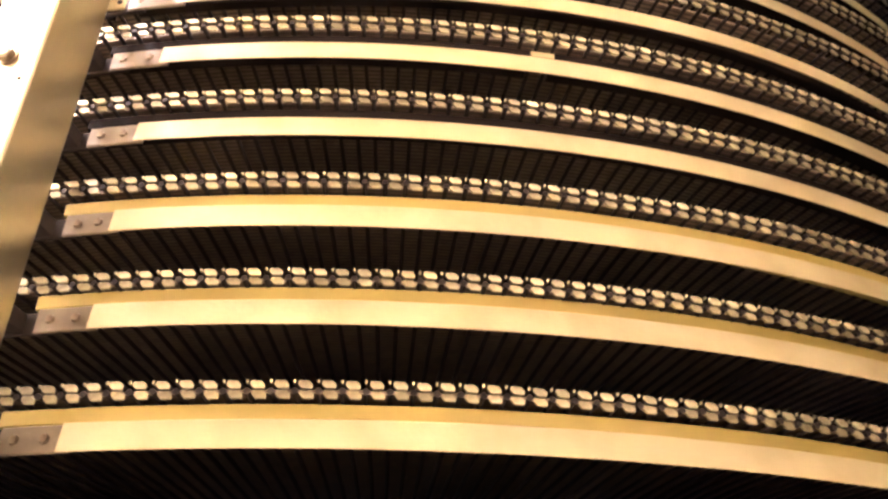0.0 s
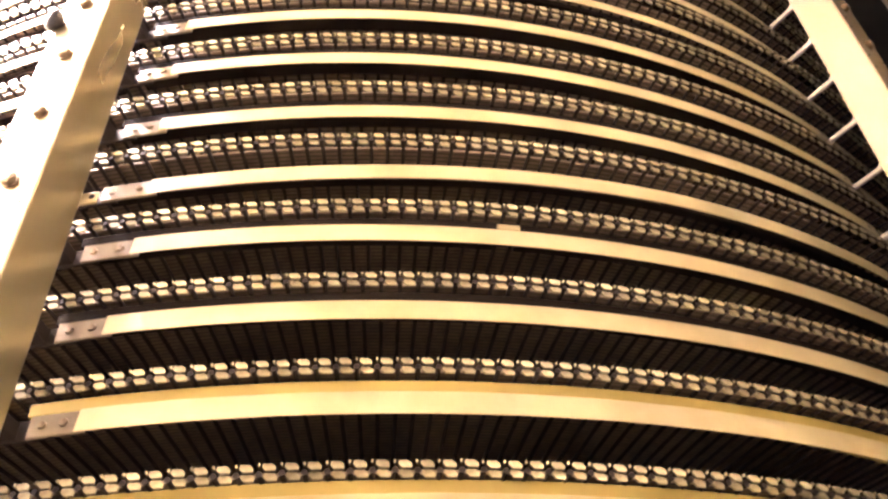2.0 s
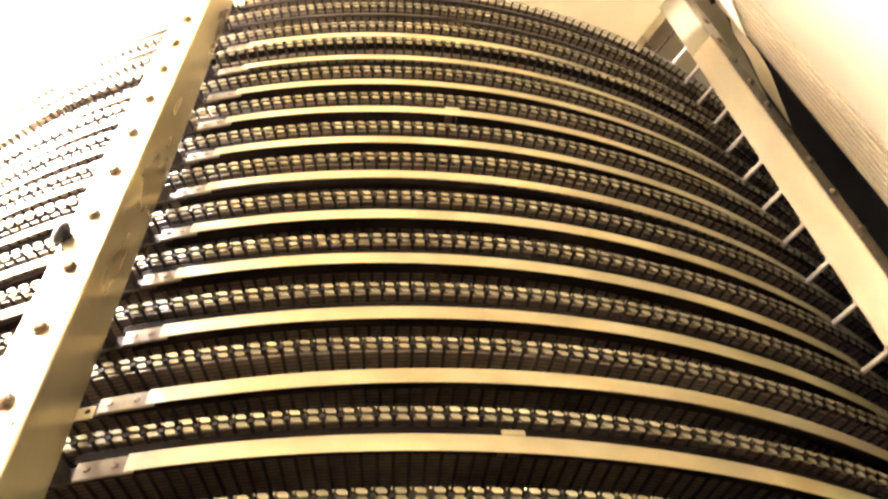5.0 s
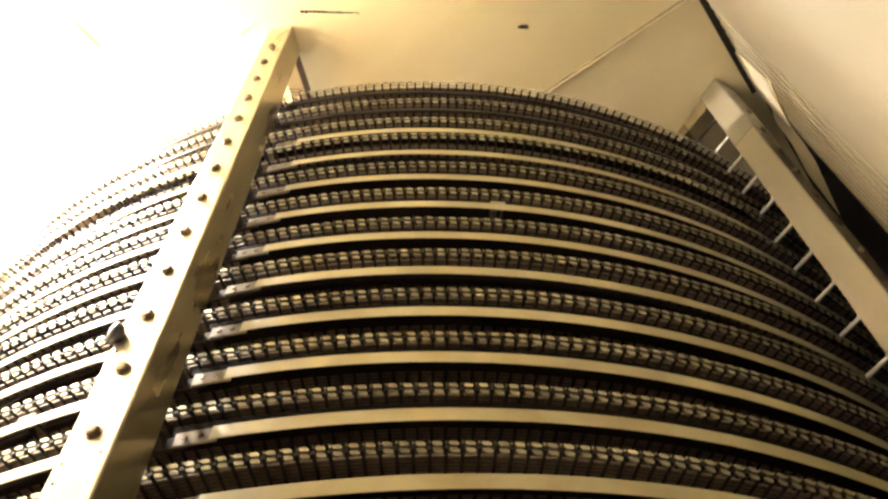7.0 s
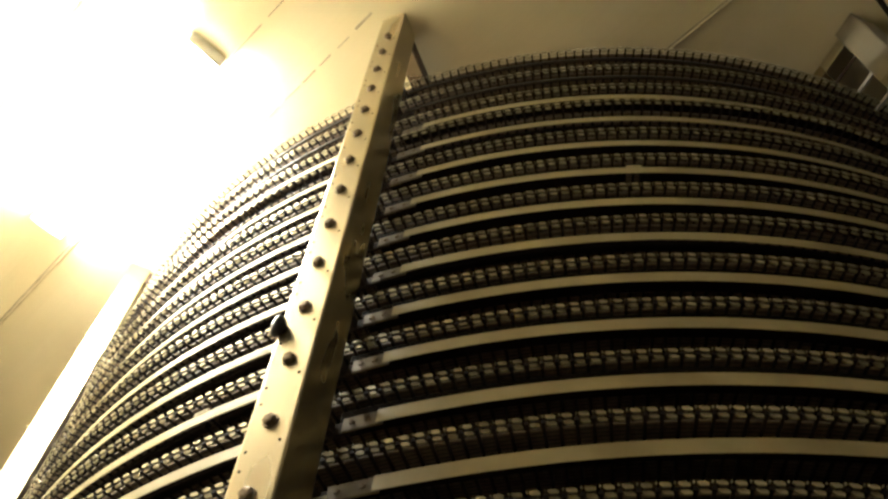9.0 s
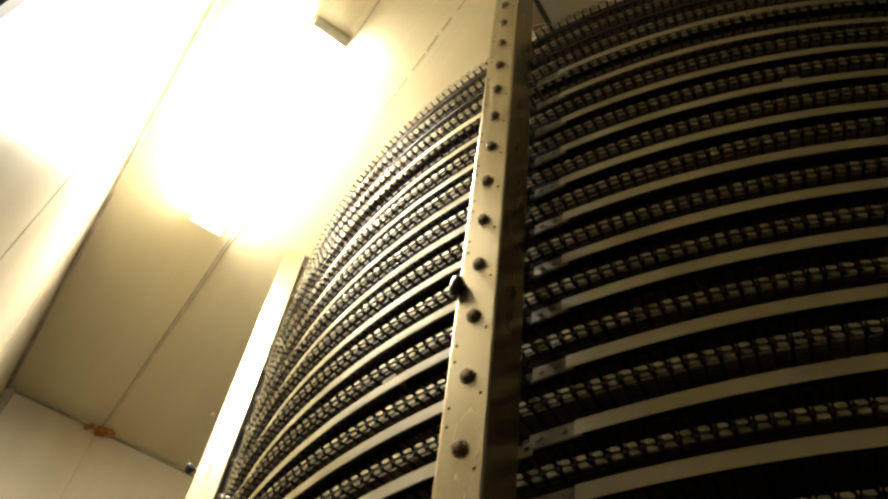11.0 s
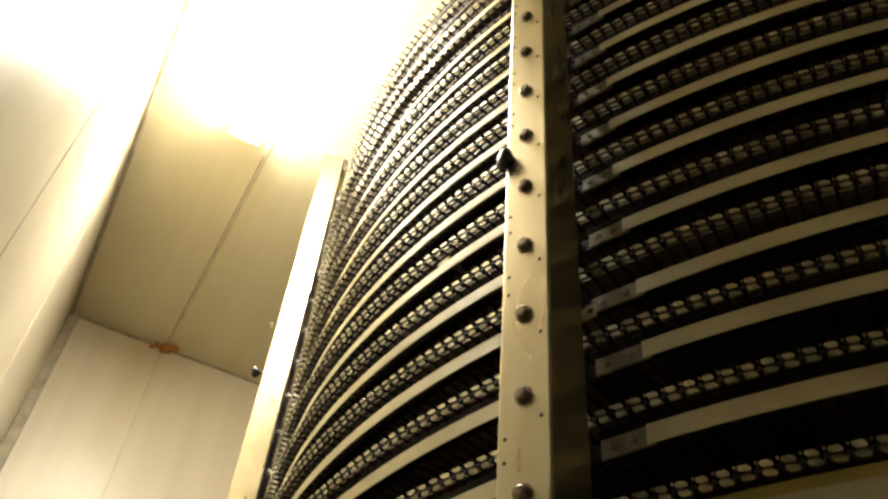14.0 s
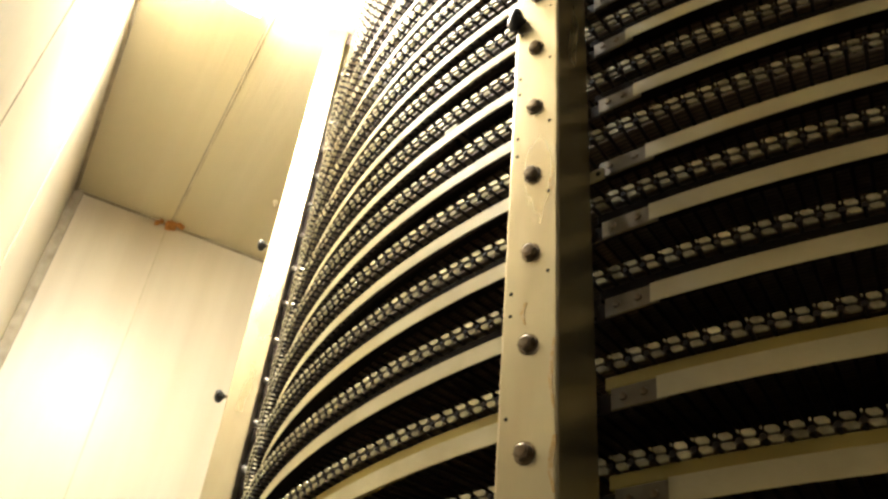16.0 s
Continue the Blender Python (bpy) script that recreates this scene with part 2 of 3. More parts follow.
def room():
    t = 0.12
    slab("floor", (X_W - t, Y_S - t, -0.15), (X_E + 0.6, Y_N + t, 0.0), M_FLOOR, "grey concrete floor of the cold room", "floor")
    ceil = slab("ceiling", (X_W - t, Y_S - t, CEIL), (X_E + 0.6, Y_N + t, CEIL + 0.15), M_CEIL, "cream insulated ceiling panels with sealed seams", "ceiling")
    south = slab("wall_south", (X_W - t, Y_S - t, 0), (DOOR_X, Y_S, CEIL), M_PANEL, "cream insulated wall panels with joints", "wall")
    slab("door_gasket", (DOOR_X, Y_S - t, 0), (DOOR_X + 0.03, Y_S + 0.012, DOOR_H), M_GASKET, "dark brown rubber seal beside the doorway", "door seal")
    slab("door_jamb", (DOOR_X + 0.03, Y_S - t, 0), (DOOR_X + 0.34, Y_S - 0.004, DOOR_H), M_PANEL, "cream panel beside the added opening", "wall")
    slab("wall_over_door", (DOOR_X, Y_S - t, DOOR_H), (X_E + 0.6, Y_S, CEIL), M_PANEL, "cream insulated wall panel over the added opening", "wall")
    # unseen black room behind the opening, added to soak up bounced light
    slab("light_trap_floor", (DOOR_X - 0.6, Y_S - 3.0, -0.15), (X_E + 0.6, Y_S - t, -0.002), M_GLOOM, "near-black floor of the added, unseen light trap", "floor")
    slab("light_trap_ceiling", (DOOR_X - 0.6, Y_S - 3.0, 4.3), (X_E + 0.6, Y_S - t, 4.4), M_GLOOM, "near-black ceiling of the added, unseen light trap", "ceiling")
    slab("light_trap_west", (DOOR_X - 0.7, Y_S - 3.0, 0), (DOOR_X - 0.6, Y_S - t, 4.3), M_GLOOM, "near-black side of the added, unseen light trap", "wall")
    slab("light_trap_east", (X_E + 0.5, Y_S - 3.0, 0), (X_E + 0.6, Y_S - t, 4.3), M_GLOOM, "near-black side of the added, unseen light trap", "wall")
    slab("light_trap_south", (DOOR_X - 0.7, Y_S - 3.1, 0), (X_E + 0.6, Y_S - 3.0, 4.3), M_GLOOM, "near-black end of the added, unseen light trap", "wall")
    west = slab("wall_west", (X_W - t, Y_S, 0), (X_W, Y_N, CEIL), M_PANEL, "cream insulated wall panels with joints", "wall")
    slab("wall_north", (X_W - t, Y_N, 0), (X_E + 0.6, Y_N + t, CEIL), M_PANEL, "cream insulated wall panels", "wall")
    # the recess wall is coloured near black in place of its shade
    east = slab("wall_east", (X_E + 0.42, Y_S, 0), (X_E + 0.55, Y_N, CEIL), M_GLOOM, "near-black wall of a deep recess, its shade put into the colour", "wall")
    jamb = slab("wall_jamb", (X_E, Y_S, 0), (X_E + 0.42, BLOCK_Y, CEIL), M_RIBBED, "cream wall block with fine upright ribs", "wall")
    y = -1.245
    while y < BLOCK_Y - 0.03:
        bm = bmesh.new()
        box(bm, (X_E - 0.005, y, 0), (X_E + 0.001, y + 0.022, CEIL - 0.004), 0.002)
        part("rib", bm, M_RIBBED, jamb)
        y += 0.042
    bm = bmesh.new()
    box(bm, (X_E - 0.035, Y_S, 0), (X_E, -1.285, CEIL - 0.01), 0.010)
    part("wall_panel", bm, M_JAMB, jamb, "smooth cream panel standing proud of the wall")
    # ceiling seams
    seams = [(-2.265, X_W, 0.26, 0.006), (-1.225, X_W, X_E, 0.008), (-0.1, X_W, X_E, 0.008), (1.0, X_W, X_E, 0.008)]
    for y, x0, x1, w in seams:
        bm = bmesh.new()
        box(bm, (x0, y - w / 2, CEIL - 0.003), (x1, y + w / 2, CEIL + 0.01), 0.001)
        part("seam", bm, M_SEAM, ceil)
        bm = bmesh.new()
        box(bm, (x0, y + w / 2 + 0.001, CEIL - 0.007), (x1, y + w / 2 + 0.013, CEIL + 0.01), 0.003)
        part("seam_bead", bm, M_SEAM_PALE, ceil, "pale raised sealing bead")
    for y, x0, x1 in ((-2.05, 0.12, 0.82), (-2.30, 0.28, 2.0)):
        for i in range(7):
            a = x0 + (x1 - x0) * i / 7
            b = a + (x1 - x0) / 7 * random.uniform(0.5, 0.95)
            bm = bmesh.new()
            w = random.uniform(0.0015, 0.004)
            box(bm, (a, y - w + random.uniform(-0.004, 0.004), CEIL - 0.002), (b, y + w, CEIL + 0.01))
            part("crack", bm, M_SEAM, ceil, "dark crack along a panel joint")
    # corner sealant
    for lo, hi in (((X_W, Y_S, CEIL - 0.022), (X_E, Y_S + 0.02, CEIL)), ((X_W, Y_S, CEIL - 0.014), (X_W + 0.014, Y_N, CEIL)), ((X_W, Y_S, 0), (X_W + 0.02, Y_S + 0.055, CEIL))):
        bm = bmesh.new()
        box(bm, lo, hi, 0.006)
        tagged(part("trim", bm, M_SEAM), label="cream sealing bead along the panel corner", category="trim", kind="structure")
    # joints on the walls
    for y in (-2.275, -1.13, 0.0):
        bm = bmesh.new()
        box(bm, (X_W - 0.01, y - 0.004, 0), (X_W + 0.002, y + 0.004, CEIL), 0.001)
        part("seam", bm, M_SEAM_PALE, west)
    for x in (-1.2, -0.02):
        bm = bmesh.new()
        box(bm, (x - 0.005, Y_S - 0.01, 0), (x + 0.005, Y_S + 0.002, CEIL))
        part("seam", bm, M_SEAM, south)
    # torn slot and flaking crack in the ceiling
    bm = bmesh.new()
    m = Matrix.Translation((1.55, -1.478, CEIL - 0.001)) @ Matrix.Rotation(radians(37.5), 4, "Z")
    box(bm, (-0.019, -0.005, -0.002), (0.019, 0.005, 0.004), 0.0, m)
    box(bm, (-0.010, -0.008, -0.0025), (0.013, 0.006, 0.004), 0.0, m)
    part("slot", bm, M_HOLE, ceil, "dark torn slot in the ceiling panel")
    bm = bmesh.new()
    for i in range(14):
        f = i / 13
        w = 0.005 * (1 - f) + 0.0012
        c = Vector((0.955 + 0.15 * f, -1.985 + 0.118 * f, CEIL - 0.001))
        m = Matrix.Translation(c) @ Matrix.Rotation(radians(38 + random.uniform(-25, 25)), 4, "Z")
        box(bm, (-0.008, -w * random.uniform(0.3, 1), -0.002), (random.uniform(0.002, 0.008), w * random.uniform(0.3, 1), 0.003), 0.0, m)
    part("crack", bm, M_HOLE, ceil, "dark flaking crack in the ceiling panel")
    # open joint between the ceiling and the wall block
    for y0, y1, w in ((-1.28, BLOCK_Y, 0.028), (-1.62, -1.28, 0.05)):
        bm = bmesh.new()
        box(bm, (X_E - w, y0, CEIL - 0.003), (X_E, y1, CEIL + 0.005))
        part("open_joint", bm, M_HOLE, ceil, "dark open joint beside the wall block")
    # near-black sheet under the ceiling, in place of the shade in the recess
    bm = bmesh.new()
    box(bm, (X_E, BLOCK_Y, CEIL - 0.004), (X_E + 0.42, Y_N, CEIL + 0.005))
    part("recess_shade", bm, M_GLOOM, ceil, "near-black sheet standing in for shade over the recess")
    # loose sealing flap on the block's face and the torn strip below it
    def sheet(name, ring, flat, label):
        bm = bmesh.new()
        face = [bm.verts.new(flat(p, q, 0.004)) for p, q in ring]
        back = [bm.verts.new(flat(p, q, 0.0)) for p, q in ring]
        bm.faces.new(face)
        bm.faces.new(back[::-1])
        for i in range(len(ring)):
            j = (i + 1) % len(ring)
            bm.faces.new((face[i], back[i], back[j], face[j]))
        bmesh.ops.recalc_face_normals(bm, faces=bm.faces)
        part(name, bm, M_PANEL, jamb, label)
    sheet("sealing_flap", FLAP, lambda y, z, d: (X_E - 0.007 - d, y, z), "loose pale sealing flap hanging at the corner")
    sheet("torn_strip", STRIP, lambda x, z, d: (x, BLOCK_Y + 0.012 - d, z), "long pale torn strip of sealing sheet")


def foam_blob():
    bm = bmesh.new()
    for i in range(16):
        s = random.uniform(0.008, 0.02)
        c = Vector((X_W + random.uniform(0.0, 0.05), -2.27 + random.gauss(0, 0.05), CEIL - abs(random.gauss(0, 0.02)) - 0.005))
        r = bmesh.ops.create_icosphere(bm, subdivisions=2, radius=s)
        for v in r["verts"]:
            v.co = v.co * (1 + 0.35 * noise.noise(v.co * 60 + c * 9)) + c
    tagged(part("foam_sealant", bm, M_FOAM), label="lump of orange foam sealant squeezed from the panel corner", category="foam sealant")


def lamp_fixture():
    x0, x1, yc = -0.81, 0.29, -2.385
    root = tagged(new("ceiling_light"), label="long white fluorescent light fitting on the ceiling, switched on", category="ceiling light")
    root.location = (0, 0, 0)
    bm = bmesh.new()
    box(bm, (x0, yc - 0.075, CEIL - 0.035), (x1, yc + 0.075, CEIL - 0.001), 0.008)
    part("housing", bm, M_HOUSING, root)
    bm = bmesh.new()
    box(bm, (x0 + 0.012, yc - 0.068, CEIL - 0.095), (x1 - 0.012, yc + 0.068, CEIL - 0.036), 0.022)
    part("diffuser", bm, M_TUBE, root, "glowing white diffuser")
    for x in (x0, x1):
        bm = bmesh.new()
        s = 0.006
        box(bm, (x - s, yc - 0.072, CEIL - 0.092), (x + s, yc + 0.072, CEIL - 0.036), 0.003)
        part("end_cap", bm, M_HOUSING, root)
    # clips along the fitting
    for i in range(3):
        for sgn in (-1, 1):
            bm = bmesh.new()
            x = x0 + 0.18 + i * 0.38
            box(bm, (x, yc + sgn * 0.074 - 0.003, CEIL - 0.05), (x + 0.03, yc + sgn * 0.074 + 0.003, CEIL - 0.025), 0.001)
            part("clip", bm, M_HOUSING, root)
    d = bpy.data.lights.new("tube_light", "AREA")
    d.shape, d.size, d.size_y = "RECTANGLE", 1.05, 0.12
    d.energy, d.color = LAMP_WATTS, LAMP_COLOUR
    ob = new("tube_light", d)
    ob.matrix_world = look(((x0 + x1) / 2, yc, CEIL - 0.1), ((x0 + x1) / 2, yc, 0))


# ---- frame of the spiral ----
def post(deg):
    """Upright box post with its bolts, drawn in a space whose x points outward."""
    root = tagged(new("post"), label="upright steel post with a row of hex bolts up its face", category="post", group="posts round the spiral")
    root.matrix_basis = Matrix.Rotation(radians(deg), 4, "Z") @ Matrix.Translation((POST_OUT.get(deg, 0), 0, 0))
    bm = bmesh.new()
    box(bm, (R_POST - (0.098 if deg == -66.7 else 0.088), -0.0435, 0), (R_POST, 0.0435, CEIL - 0.004), 0.004)
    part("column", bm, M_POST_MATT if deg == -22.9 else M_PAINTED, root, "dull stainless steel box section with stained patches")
    bm = bmesh.new()
    box(bm, (R_POST - 0.10, -0.075, 0), (R_POST - 0.0885, 0.075, 0.012))
    part("foot_plate", bm, M_STEEL, root)
    if deg == -22.9:
        bm = bmesh.new()
        box(bm, (R_POST - 0.0875, -0.046, CEIL - SLEEVE), (R_POST + 0.003, 0.046, CEIL - 0.03), 0.004)
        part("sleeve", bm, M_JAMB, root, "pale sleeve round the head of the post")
    if deg == -111.7:
        bm = bmesh.new()
        box(bm, (R_POST - 0.114, -0.0435, 0), (R_POST - 0.0885, -0.034, CEIL - 0.16), 0.002)
        part("edge_strip", bm, M_GASKET, root, "dark strip along the inner edge of the post")
    # radial beam under the ceiling
    bm = bmesh.new()
    box(bm, (0.7, -0.028, CEIL - 0.075), (R_POST - 0.0885, 0.028, CEIL - 0.012), 0.003)
    part("top_beam", bm, M_PAINTED, root)
    bm = bmesh.new()
    box(bm, (0.7, 0.0285, CEIL - 0.085), (R_POST - 0.0885, 0.034, CEIL - 0.006), 0.001)
    part("beam_flange", bm, M_GASKET, root)
    return root


def stain(root, y, z, h, w, mat):
    """A thin run of rust down the face of a post."""
    bm = bmesh.new()
    n = 9
    left, right = [], []
    for i in range(n):
        f = i / (n - 1)
        half = w * (0.25 + 0.75 * math.sin(math.pi * (0.15 + 0.8 * f))) * random.uniform(0.6, 1.0)
        c = y + 0.003 * math.sin(5 * f + z)
        left.append((c - half, z + h / 2 - h * f))
        right.append((c + half, z + h / 2 - h * f))
    ring = left + right[::-1]
    a = [bm.verts.new((R_POST + 0.0006, p, q)) for p, q in ring]
    b = [bm.verts.new((R_POST - 0.001, p, q)) for p, q in ring]
    bm.faces.new(a)
    for i in range(len(ring)):
        j = (i + 1) % len(ring)
        bm.faces.new((a[i], b[i], b[j], a[j]))
    bmesh.ops.recalc_face_normals(bm, faces=bm.faces)
    part("stain", bm, mat, root, "brown rust run")


def bolt_mesh():
    bm = bmesh.new()
    cyl(bm, 0.0145, 0.0145, 0.002, Matrix.Translation((0.001, 0, 0)) @ Matrix.Rotation(radians(90), 4, "Y"), 20)
    vs = cyl(bm, 0.0115, 0.0115, 0.008, Matrix.Translation((0.006, 0, 0)) @ Matrix.Rotation(radians(90), 4, "Y") @ Matrix.Rotation(radians(12), 4, "Z"), 6)
    cyl(bm, 0.0095, 0.007, 0.0015, Matrix.Translation((0.0107, 0, 0)) @ Matrix.Rotation(radians(90), 4, "Y"), 18)
    return link_mesh("bolt", bm, M_BOLT)


def screw_mesh():
    bm = bmesh.new()
    cyl(bm, 0.0028, 0.0028, 0.0012, Matrix.Translation((0.0004, 0, 0)) @ Matrix.Rotation(radians(90), 4, "Y"), 10)
    return link_mesh("screw_hole", bm, M_HOLE)


def arm_mesh(n, mat):
    """A round stub from the post to the belt frame."""
    bm = bmesh.new()
    ry = Matrix.Rotation(radians(90), 4, "Y")
    cyl(bm, 0.0065, 0.0065, n, Matrix.Translation((R_POST - 0.088 - n / 2, 0, 0)) @ ry, 12)
    cyl(bm, 0.011, 0.011, 0.014, Matrix.Translation((R_POST - 0.095, 0, 0)) @ ry, 6)
    return link_mesh("support_arm", bm, mat)


def bracket_mesh():
    """A flat plate behind the rail's end, on a block that stands off the post."""
    bm = bmesh.new()
    box(bm, (R_RAIL - 0.017, -0.034, -0.015), (R_RAIL - 0.0105, 0.052, 0.015), 0.001)
    box(bm, (R_RAIL - 0.0105, -0.012, -0.012), (R_POST - 0.0885, 0.012, 0.012), 0.001)
    # takes the near-black rod colour, which holds the shade behind the rail end
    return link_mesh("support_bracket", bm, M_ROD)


def tab(root):
    """A small pale eye plate on the inner edge of a post."""
    bm = bmesh.new()
    box(bm, (2.055, 0.020, 2.498), (2.059, 0.062, 2.522), 0.0015)
    eye = part("eye_plate", bm, M_RAIL, root, "small pale plate with a hole")
    bm = bmesh.new()
    cyl(bm, 0.0045, 0.0045, 0.002, Matrix.Translation((2.0593, 0.053, 2.511)) @ Matrix.Rotation(radians(90), 4, "Y"), 14)
    part("eye", bm, M_HOLE, eye)


def frame_of_spiral():
    bolt, hole, bracket, stub = bolt_mesh(), screw_mesh(), bracket_mesh(), arm_mesh(0.08, M_STEEL)
    for deg in POSTS:
        root = post(deg)
        if deg == -66.7:
            for y, z, h, w in ((-0.008, 2.20, 0.035, 0.004), (0.036, 2.10, 0.10, 0.004), (0.037, 1.98, 0.07, 0.005), (-0.012, 3.47, 0.05, 0.002), (-0.034, 3.62, 0.06, 0.003),
                               (0.033, 2.42, 0.05, 0.002), (-0.02, 1.70, 0.12, 0.009), (0.03, 1.62, 0.09, 0.008), (-0.03, 4.33, 0.05, 0.003)):
                stain(root, y, z, h, w, M_RUST)
            tab(root)
        for k in range(K_LOW - 1, K_TOP + 2):
            z = 2.750 + 0.15 * (k - 2) + P * (deg + 66.7) / 360 - (0.08 if deg == -22.9 else 0.0)
            if not 0.1 < z < CEIL - 0.12:
                continue
            if deg != -111.7:
                ob = new("bolt", bolt)
                ob.parent = root
                ob.matrix_basis = Matrix.Translation((R_POST, random.uniform(-0.001, 0.001), z)) @ Matrix.Rotation(random.uniform(0, 1), 4, "X")
            if z < 4.4:
                round_arm = deg in (-22.9, -111.7)
                ob = new("support_arm", stub) if round_arm else new("support_bracket", bracket)
                ob.parent = root
                ob.matrix_basis = Matrix.Translation((0, 0, z - 0.012 if round_arm else rail_z(k, deg + 1.1) + RAIL_H / 2))
            if deg in (-66.7, -111.7, -22.9):
                for dy, dz in ((0.028, 0.045), (-0.03, 0.06), (-0.03, 0.098)):
                    if random.random() < 0.85:
                        ob = new("screw_hole", hole)
                        ob.parent = root
                        ob.matrix_basis = Matrix.Translation((R_POST, dy, z - dz + random.uniform(-0.004, 0.004)))


def knob(pos, deg, s=1.0, label="black plastic clamp knob on a short steel stem"):
    """A turned knob on a stem; its axis points along x before turning."""
    root = tagged(new("clamp_knob"), label=label, category="knob")
    root.matrix_basis = Matrix.Translation(pos) @ Matrix.Rotation(radians(deg), 4, "Z")
    ry = Matrix.Rotation(radians(90), 4, "Y")
    bm = bmesh.new()
    cyl(bm, 0.006 * s, 0.006 * s, 0.03 * s, Matrix.Translation((0.015 * s, 0, 0)) @ ry, 12)
    part("stem", bm, M_BOLT, root)
    bm = bmesh.new()
    prof = [(0.022, 0.007), (0.028, 0.010), (0.036, 0.021), (0.044, 0.025), (0.052, 0.024), (0.058, 0.017), (0.060, 0.0)]
    seg = 20
    rings = []
    for x, r in prof:
        rings.append([bm.verts.new((x * s, r * s * math.cos(a), r * s * math.sin(a))) for a in [2 * math.pi * i / seg for i in range(seg)]])
    for a, b in zip(rings, rings[1:]):
        for i in range(seg):
            bm.faces.new((a[i], a[(i + 1) % seg], b[(i + 1) % seg], b[i]))
    bmesh.ops.remove_doubles(bm, verts=bm.verts, dist=1e-5)
    ob = part("grip", bm, M_KNOB, root)
    ob.data.polygons.foreach_set("use_smooth", [True] * len(ob.data.polygons))


def hook():
    bm = bmesh.new()
    pts = [(-2.0, -1.81, CEIL), (-2.0, -1.81, CEIL - 0.03), (-1.985, -1.82, CEIL - 0.045), (-1.965, -1.83, CEIL - 0.035)]
    for a, b in zip(pts, pts[1:]):
        a, b = Vector(a), Vector(b)
        cyl(bm, 0.008, 0.008, (b - a).length * 1.1, Matrix.Translation((a + b) / 2) @ (b - a).to_track_quat("Z", "Y").to_matrix().to_4x4(), 8)
    tagged(part("ceiling_hook", bm, M_SEAM_PALE), label="small rusty wire hook hanging from the ceiling", category="hook")


def rails():
    small = bmesh.new()
    cyl(small, 0.0062, 0.005, 0.003, Matrix.Translation((0.002, 0, 0)) @ Matrix.Rotation(radians(90), 4, "Y"), 12)
    small = link_mesh("rail_bolt", small, M_BOLT)
    for deg in POSTS:
        front = deg in (-66.7, -111.7, -22.9)
        for k in range(K_LOW, K_TOP + 1):
            d0, d1 = deg + (0.80 if deg == -66.7 else 1.05) + random.uniform(-0.12, 0.12), deg + {-66.7: 46.2, -111.7: 44.2}.get(deg, 44.0)
            z_of = lambda d, k=k: rail_z(k, d)
            root = tagged(new("belt_rail"), label="curved white plastic rail on a steel bar, under the belt", category="rail", group="rails under the belt tiers")
            bm = bmesh.new()
            if k >= 11:
                arc_bar(bm, R_RAIL - 0.010, R_RAIL - 0.002, d0, d1, z_of, RAIL_H - 0.012, RAIL_H)
                part("bar", bm, M_DRUM, root)
                continue
            e = d0 + random.uniform(1.9, 2.4)
            arc_bar(bm, 0, 0, e, d1, z_of, 0, 0, section=[(R_RAIL + 0.0008, 0.0), (R_RAIL + 0.002, 0.0006), (R_RAIL - 0.0015, RAIL_H - 0.001), (R_RAIL - 0.0025, RAIL_H), (R_RAIL - 0.004, RAIL_H)])
            part("cover", bm, M_RAIL, root, "cream plastic rail cover")
            bm = bmesh.new()
            arc_bar(bm, R_RAIL - 0.008, R_RAIL - 0.0035, d0, e + 0.3, z_of, 0.001, RAIL_H - 0.001)
            part("end_plate", bm, M_RAIL_END, root, "worn grey steel end of the rail")
            for dd in (d0 + 0.55, e - 0.55):
                ob = new("rail_bolt", small)
                ob.parent = root
                ob.matrix_basis = Matrix.Translation(polar(R_RAIL - 0.003, dd, z_of(dd) + RAIL_H / 2)) @ Matrix.Rotation(radians(dd), 4, "Z")
            # wear strip, with a joint on some tiers
            old = k <= -2
            gaps = {(0, -66.7): -47.4, (7, -66.7): -48.3, (3, -111.7): -77.0}
            spans = [(d0 - 0.25, d1 + 0.05)]
            g = gaps.get((k, deg))
            if g is not None:
                spans = [(d0 - 0.25, g), (g + 1.05, d1 + 0.05)]
                bm = bmesh.new()
                arc_bar(bm, R_RAIL - 0.006, R_RAIL - 0.001, g, g + 1.05, z_of, RAIL_H - 0.001, RAIL_H + 0.012)
                part("joint", bm, M_RAIL, root, "cream joint piece of the strip")
            deep = (k in (1, 5, 9)) or (deg == -111.7 and k >= 1)
            inset = 0.036 if deep else 0.007
            for a, b in spans:
                bm = bmesh.new()
                arc_bar(bm, R_RAIL - 0.052, R_RAIL - inset, a, b, z_of, RAIL_H, RAIL_H + STRIP_H - 0.003)
                part("wear_strip", bm, M_STRIP_Y if old else M_STRIP_D, root, "yellowed plastic wear strip" if old else "black plastic wear strip")
            # inner support bar below the belt
            bm = bmesh.new()
            arc_bar(bm, 1.42, 1.43, d0, d1, z_of, 0.0, RAIL_H + STRIP_H - 0.003, 4)
            part("inner_bar", bm, M_DRUM, root)


def drum():
    root = tagged(new("drum"), label="dark steel inner cage drum of the spiral", category="drum")
    bm = bmesh.new()
    cyl(bm, 1.20, 1.20, 4.2, Matrix.Translation((0, 0, 2.2)), 96)
    part("shell", bm, M_DRUM, root)
    bar = bmesh.new()
    box(bar, (1.20, -0.02, 0.1), (1.235, 0.02, 4.3), 0.003)
    bar = link_mesh("cage_bar", bar, M_DRUM)
    for i in range(60):
        ob = new("cage_bar", bar)
        ob.parent = root
        ob.matrix_basis = Matrix.Rotation(2 * math.pi * i / 60, 4, "Z")


